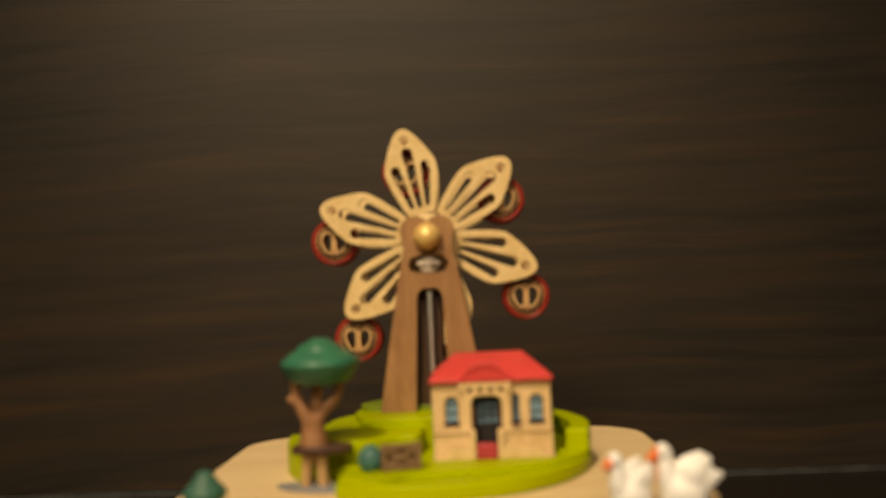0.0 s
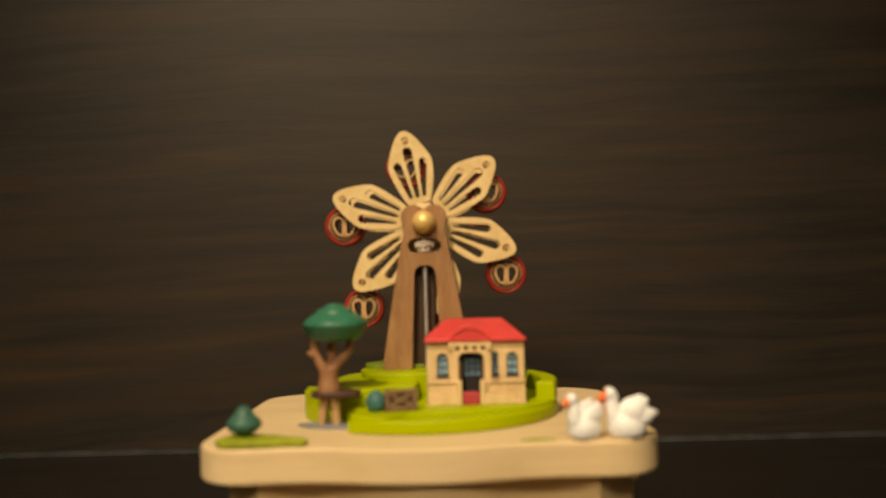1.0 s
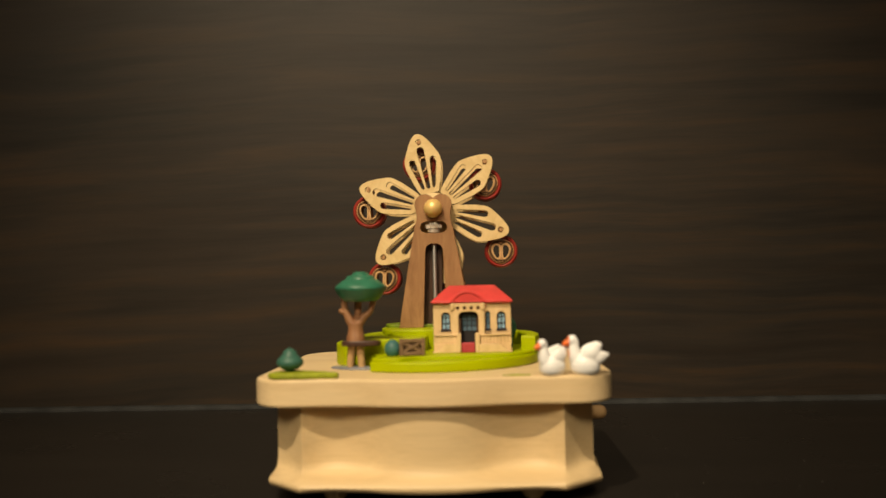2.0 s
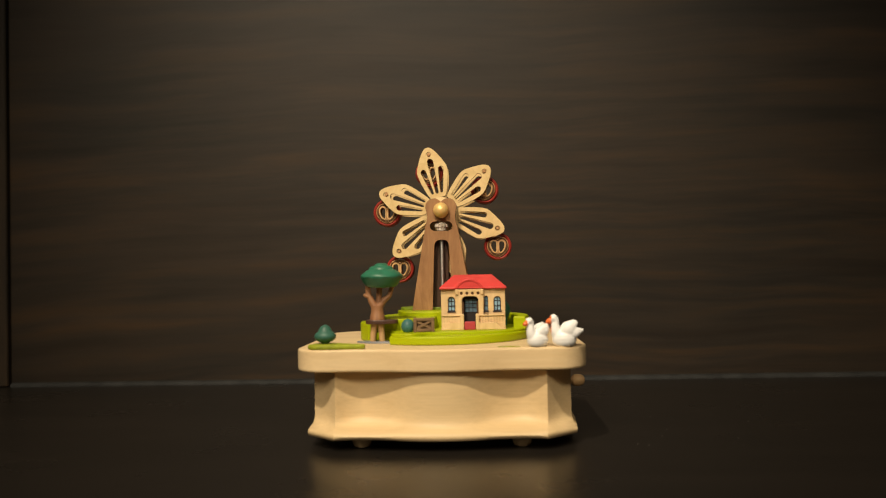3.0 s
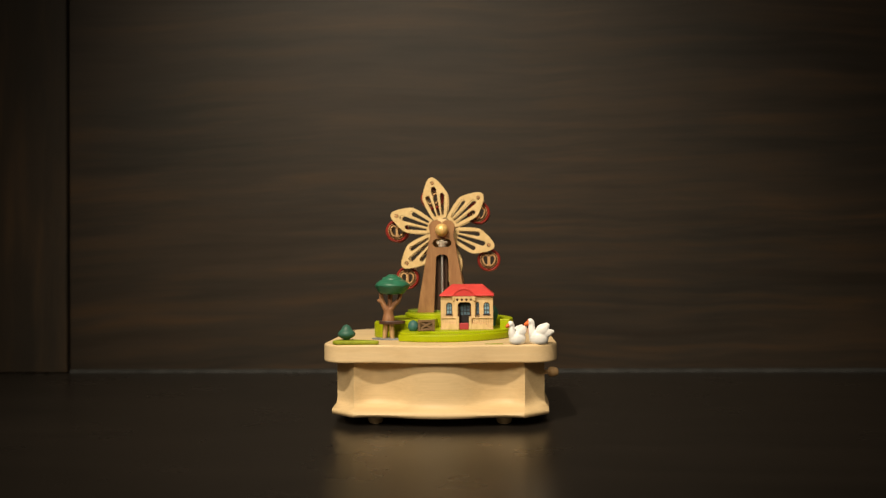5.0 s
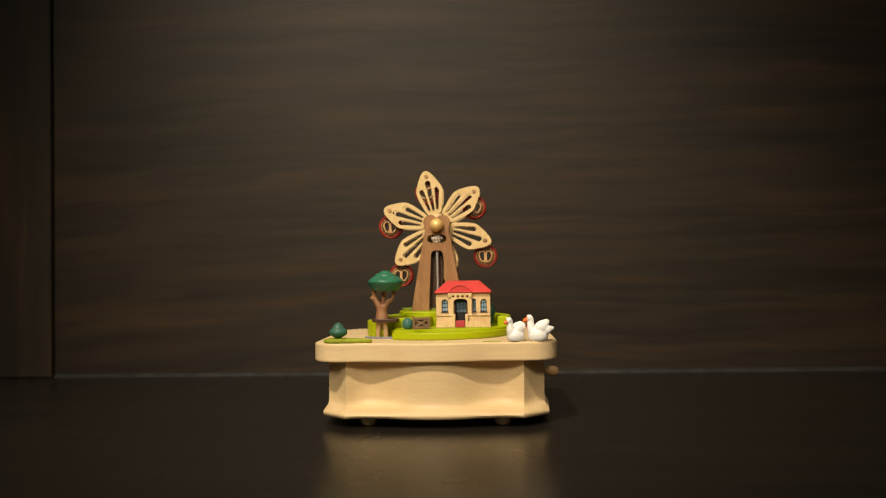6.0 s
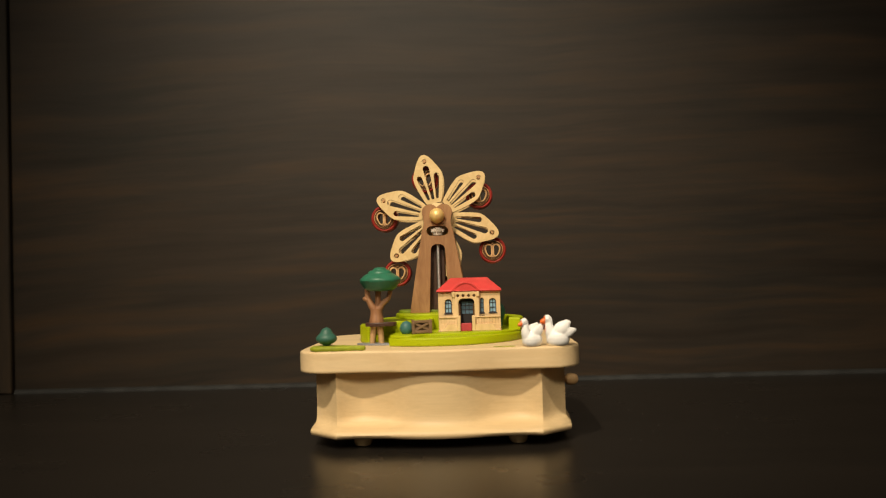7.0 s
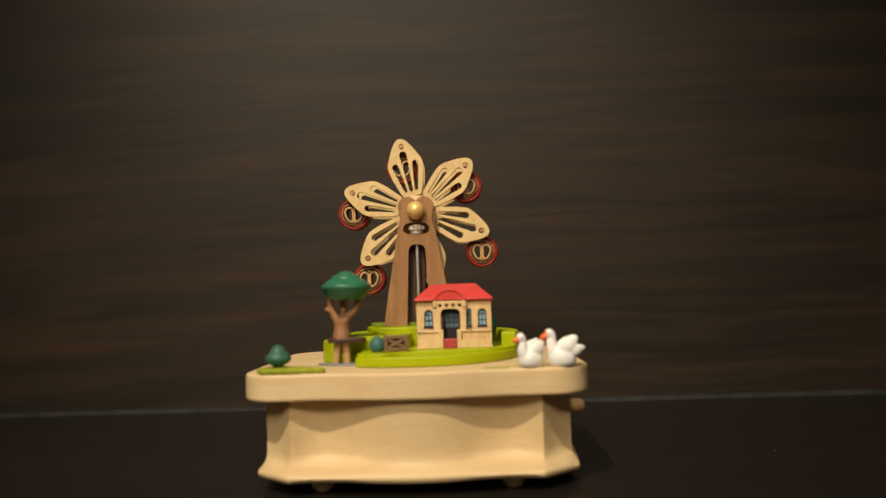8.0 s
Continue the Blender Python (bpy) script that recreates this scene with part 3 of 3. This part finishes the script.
part("burnt_panel", block(21.0, 23.2, YF - 0.35, YF - 0.02, 4.2, 7.6), BURN, house, "scorched panel under the narrow window", 0.2)


def plinth(end, inner):
    """A low wall from the steps outwards, whose top sweeps down at its far end."""
    way = 1 if inner > end else -1
    sweep = [(end + way * 4.2 * math.sin(radians(w)), 0.7 + 2.8 * (1 - math.cos(radians(w)))) for w in (0, 18, 36, 54, 72, 90)]
    return [(end, 0)] + sweep + [(inner, 3.5), (inner, 0)]


for end, inner in ((-0.2, 9.6), (31.4, 18.3)):
    part("plinth", board(plinth(end, inner), [], YF - 4.0, YF - 2.6, side=1), (CREAM, SCORCH), house, "low cream wall sweeping down beside the steps", 0.25)
    low, high = min(end, inner) + 0.5, max(end, inner) - 0.3
    part("rail", block(low, high, YF - 2.75, YF - 2.0, 6.6, 7.3), CREAM, house, "", 0.15)
    part("railing_shade", block(low + 0.2, high - 0.2, YF - 1.98, YF - 1.84, 3.3, 6.6), SCORCH, house, "scorched board behind the balusters")
    part("parapet", block(low, high, YF - 2.58, YF - 1.84, 0, 3.4), CREAM, house, "", 0.15)
    count = int((high - low) / 1.45)
    for i in range(count + 1):
        q = low + (high - low - 1.25) * i / count
        part("baluster", block(q, q + 1.25, YF - 2.2, YF - 2.0, 3.3, 6.62), CREAM, house)
for px in (9.4, 16.8):
    part("newel_post", block(px, px + 1.7, YF - 4.3, YF - 2.2, 0, 7.7), CREAM, house, "cream post beside the steps", 0.3)
part("red_steps", block(11.3, 16.6, YF - 4.2, YF - 0.4, 0, 3.9), MAT, house, "red painted entrance steps", 0.35)

ov = 0.7
eave = [(X0 - ov, YF - ov - 1.0, Z1), (X1 + ov, YF - ov - 1.0, Z1), (X1 + ov, YB + ov, Z1), (X0 - ov, YB + ov, Z1)]
lip = [(x, y, z + 0.9) for x, y, z in eave]
top = [(X0 + 6.2, YF + 7.5, Z1 + 6.9), (X1 - 6.2, YF + 7.5, Z1 + 6.9), (X1 - 6.2, YB - 7.5, Z1 + 6.9), (X0 + 6.2, YB - 7.5, Z1 + 6.9)]
roof = part("roof", loft([eave, lip, top]), ROOF, house, "red painted hipped roof", 0.35)
arch_out = [(13.9 + 7.2 * math.cos(math.pi * (1 - i / 16)), 0.4 + 4.6 * math.sin(math.pi * i / 16) ** 1.6) for i in range(17)]
arch_in = [(13.9 + (px - 13.9) * 0.76, 0.75 + (pz - 0.4) * 0.70) for px, pz in arch_out]
part("dormer", board(arch_out, [arch_in], YF - ov - 1.5, YF + 5.0), ROOF, roof, "curved red gable", 0.25).location.z = Z1 / 1000
part("dormer_panel", board(arch_in, [], YF - ov - 1.15, YF + 4.0), ROOF, roof).location.z = Z1 / 1000

# ---- the tree with its bench ----
tree = thing("toy_tree", -30.5, -29.6, 44.5, "toy tree with glossy green crown and brown trunk on stilts", "toy tree")
crown_line = [(0.2, 38.5), (1.8, 38.4), (3.0, 37.9), (3.6, 37.1), (4.6, 36.95), (5.5, 36.4), (6.0, 35.4), (7.0, 35.1), (7.9, 34.4), (9.4, 33.3), (10.2, 32.4), (10.3, 31.8), (9.9, 31.0), (9.0, 29.6), (8.0, 28.1), (7.0, 27.2), (5.6, 26.8), (2.6, 26.6), (0.2, 26.5)]
part("crown", lathe(crown_line, 48, (1.3, 0, 0), "z", None, 0.012), CROWN, tree, "glossy dark green lens-shaped crown")
bm = tube(spline([(-1.0, 0, 11), (-1.0, 0, 13), (-1.0, 0, 15.5), (-1.0, 0, 18)], 3), [3.8, 3.75, 3.65, 3.5, 3.3, 3.1, 3.0, 2.95, 2.95, 2.9], 16)
tube(spline([(-1.8, 0, 17), (-3.6, 0, 20), (-5.2, 0, 24), (-5.4, 0, 28.5)], 3), [2.0, 1.95, 1.8, 1.7, 1.55, 1.4, 1.3, 1.25, 1.2, 1.2], 12, bm)
tube([(-0.9, 0.4, 17), (-0.2, 0.6, 21), (0.2, 0.6, 28)], [2.0, 1.4, 1.5], 12, bm)
tube(spline([(-0.2, 0, 17), (2.4, 0, 20.5), (5.0, 0, 22.8), (6.6, 0, 28.2)], 3), [2.0, 1.9, 1.7, 1.55, 1.4, 1.3, 1.2, 1.15, 1.1, 1.1], 12, bm)
tube([(-4.4, -0.3, 22.0), (-6.6, -0.6, 22.9), (-7.2, -0.7, 23.6)], [1.1, 0.95, 0.85], 10, bm)
part("trunk", bm, BARK, tree, "brown forked trunk")
for x, lean, r in ((-3.4, 0.9, 1.55), (1.2, -0.5, 1.65)):
    part("stilt", tube([(x, 0, 0.6), (x + 0.3 * lean, 0, 4), (x + lean, 0, 9.6)], [r * 0.86, r * 0.92, r * 1.08], 14), STILT, tree, "pale wooden stilt")
seat = rounded([(-6.4, -3.2), (-2, -4.4), (3.5, -4.2), (8.8, -2.8), (9.2, 1.5), (4, 4.3), (-5, 4.0), (-6.7, 1)], 1.6, 4)
part("bench", slab(seat, 9.1, 11.1, 0.5), BENCH, tree, "dark brown bench board round the trunk")

puddle = thing("puddle", -32.4, -29.5, 44.5, "grey blue painted puddle at the foot of the tree", "puddle")
part("water", slab(rounded([(-10.6, 2.5), (-6, -3), (1, -6.6), (9.2, -7.2), (9.8, -3.5), (4, 3), (-4, 5)], 3, 4), 0, 0.8, 0.25), PUDDLE, puddle)

# ---- fence and egg-shaped shrub ----
fence = thing("crate_fence", -13.3, -39, 49.9, "small dark brown wooden fence with crossed boards", "fence")
fence.rotation_euler.z = radians(14)
for z in (0.2, 5.2):
    part("rail", block(0, 9.9, -0.6, 0.6, z, z + 1.4), FENCE, fence, "", 0.2)
for x in (0, 8.5):
    part("post", block(x, x + 1.5, -0.75, 0.75, 0, 6.8), FENCE, fence, "", 0.25)
for s in (1, -1):
    part("cross_board", block(-5.0, 5.0, -0.35, 0.35, -0.6, 0.6), FENCE, fence, "", 0.15, (4.95, 0.05 * s, 3.4), (0, 27 * s, 0))
part("backing", block(0.6, 9.3, 0.76, 1.9, 0, 6.3), FENCE, fence, "brown board behind", 0.2)
shrub = thing("egg_shrub", -16.2, -36.5, 49.9, "rounded teal painted shrub beside the fence", "shrub")
part("foliage", lathe([(0.2, 0), (2.1, 0.2), (3.0, 1.4), (3.2, 2.8), (2.8, 4.4), (1.9, 5.6), (0.9, 6.2), (0.2, 6.4)], 28), TEAL, shrub)
shrub = thing("back_shrub", 30.2, 1.2, 49.9, "dark green painted shrub behind the house", "shrub")
part("foliage", lathe([(0.2, 0), (1.6, 0.2), (1.8, 3.4), (2.6, 5.0), (3.4, 7.2), (3.2, 9.2), (2.3, 11.2), (1.2, 12.6), (0.2, 13.1)], 28), BUSH, shrub)

# ---- bush on its grass patch ----
patch = thing("grass_patch", -47.2, -59.3, 44.5, "mossy green painted grass patch on the plate", "grass patch")
ring = [(p.x, p.y) for p in spline([(-12.2, -0.5, 0), (-9, -4.2, 0), (0, -4.6, 0), (7, -3.6, 0), (13, -3.4, 0), (13.6, -1, 0), (8, 2.4, 0), (2, 5.5, 0), (-4, 8.4, 0), (-9.8, 6.4, 0), (-12.2, -0.5, 0)], 4)][:-1]
part("grass", slab(ring, 0, 2.2, 0.8), GRASS, patch)
shrub = thing("drop_shrub", -52.3, -55.0, 46.65, "dark green drop-shaped shrub on the grass patch", "shrub")
part("foliage", lathe([(1.5, 0), (1.9, 0.5), (3.2, 1.1), (4.6, 2.1), (5.0, 3.2), (4.7, 4.3), (3.7, 5.2), (3.0, 5.9), (2.6, 6.8), (1.9, 7.8), (0.9, 8.4), (0.2, 8.6)], 32), BUSH, shrub)
spot = thing("painted_grass", 30.5, -61, 44.5, "thin faded green paint mark on the plate", "paint mark")
part("mark", slab(rounded([(-5.5, -0.6), (0, -1.8), (5.5, -0.8), (5, 1), (-1, 1.8)], 1.4, 4), 0, 0.3, 0.1), GRASS, spot)


# ---- swans: one plain mesh each ----
def swan(name, x, y, size, wings, turn, label):
    bm = bmesh.new()
    lathe([(3.2, 0), (4.1, 0.4), (4.7, 1.7), (4.85, 3.4), (4.5, 5.0), (3.6, 6.5), (2.0, 7.6), (0.2, 8.0)], 28, (0.2, 0, 0), "z", bm)
    bmesh.ops.scale(bm, vec=(1.12, 0.96, 1), verts=bm.verts)
    neck = spline([(-2.4, 0, 4.2), (-3.4, 0, 6.6), (-3.75, 0, 9.0), (-3.7, 0, 11.2), (-4.2, 0, 12.2), (-5.1, 0, 11.7)], 5)
    k = len(neck)
    tube(neck, [2.9 - 1.2 * min(1, i / (k * 0.5)) + (0.25 if i > k * 0.75 else 0) - (0.55 if i == k - 1 else 0) for i in range(k)], 14, bm)
    for side in (1, -1):
        for (x0, z0), (x1, z1), (x2, z2), reach in wings:
            line = spline([(x0, 2.2 * side, z0), (x1, 2.6 * side, z1), (x2, 1.9 * side, z2)], 6)
            m = len(line)
            tube(line, [reach * (0.75 + 0.35 * math.sin(math.pi * min(1, 1.3 * i / (m - 1)))) * (1 - 0.62 * (i / (m - 1)) ** 3) for i in range(m)], 14, bm, 0.6)
    tube([(-5.0, 0, 11.7), (-6.6, 0, 11.0), (-7.9, 0, 10.6)], [1.45, 1.3, 0.7], 10, bm)
    bmesh.ops.scale(bm, vec=(size,) * 3, verts=bm.verts)
    ob = new(name, mesh_of(name, bm, SWAN))
    fuse, ease = ob.modifiers.new("fuse", "REMESH"), ob.modifiers.new("ease", "SMOOTH")
    fuse.mode, fuse.voxel_size, fuse.use_smooth_shade = "VOXEL", 0.00028, True
    ease.factor, ease.iterations = 0.5, 5
    ob.matrix_world = pose(x / 1000, y / 1000, 0.0445, 0, 0, turn)
    return tagged(ob, label, "swan figurine", "swans on the plate")


UPPER = ((-0.6, 5.0), (2.8, 8.4), (5.6, 11.0), 2.7)
LOWER = ((1.6, 4.8), (5.2, 6.2), (8.4, 7.0), 2.2)
swan("swan_figurine", 43.4, -60.5, 0.92, [UPPER], 32, "glossy white swan figurine with folded wings and orange beak")
swan("swan_figurine", 55.2, -60.0, 1.0, [UPPER, LOWER], 6, "glossy white swan figurine with raised wings and orange beak")

# ---- crumbs of dust on the table ----
dice = random.Random(5)
bm = bmesh.new()
for k in range(22):
    x, y, q = dice.gauss(118, 26), dice.gauss(-28, 24), dice.uniform(0.10, 0.32)
    if x > 72:
        rim_pts = [(x + q * dice.uniform(0.6, 1.2) * math.cos(w), y + q * dice.uniform(0.6, 1.2) * math.sin(w)) for w in (0, 1.3, 2.5, 3.8, 5.0)]
        loft([[(px, py, 0.0) for px, py in rim_pts], [(x + 0.6 * (px - x), y + 0.6 * (py - y), 0.7 * q) for px, py in rim_pts]], bm)
crumbs = new("dust", mesh_of("dust", bm, CRUMB))
tagged(crumbs, "pale crumbs of dust scattered on the dark table", "dust", kind="stuff")
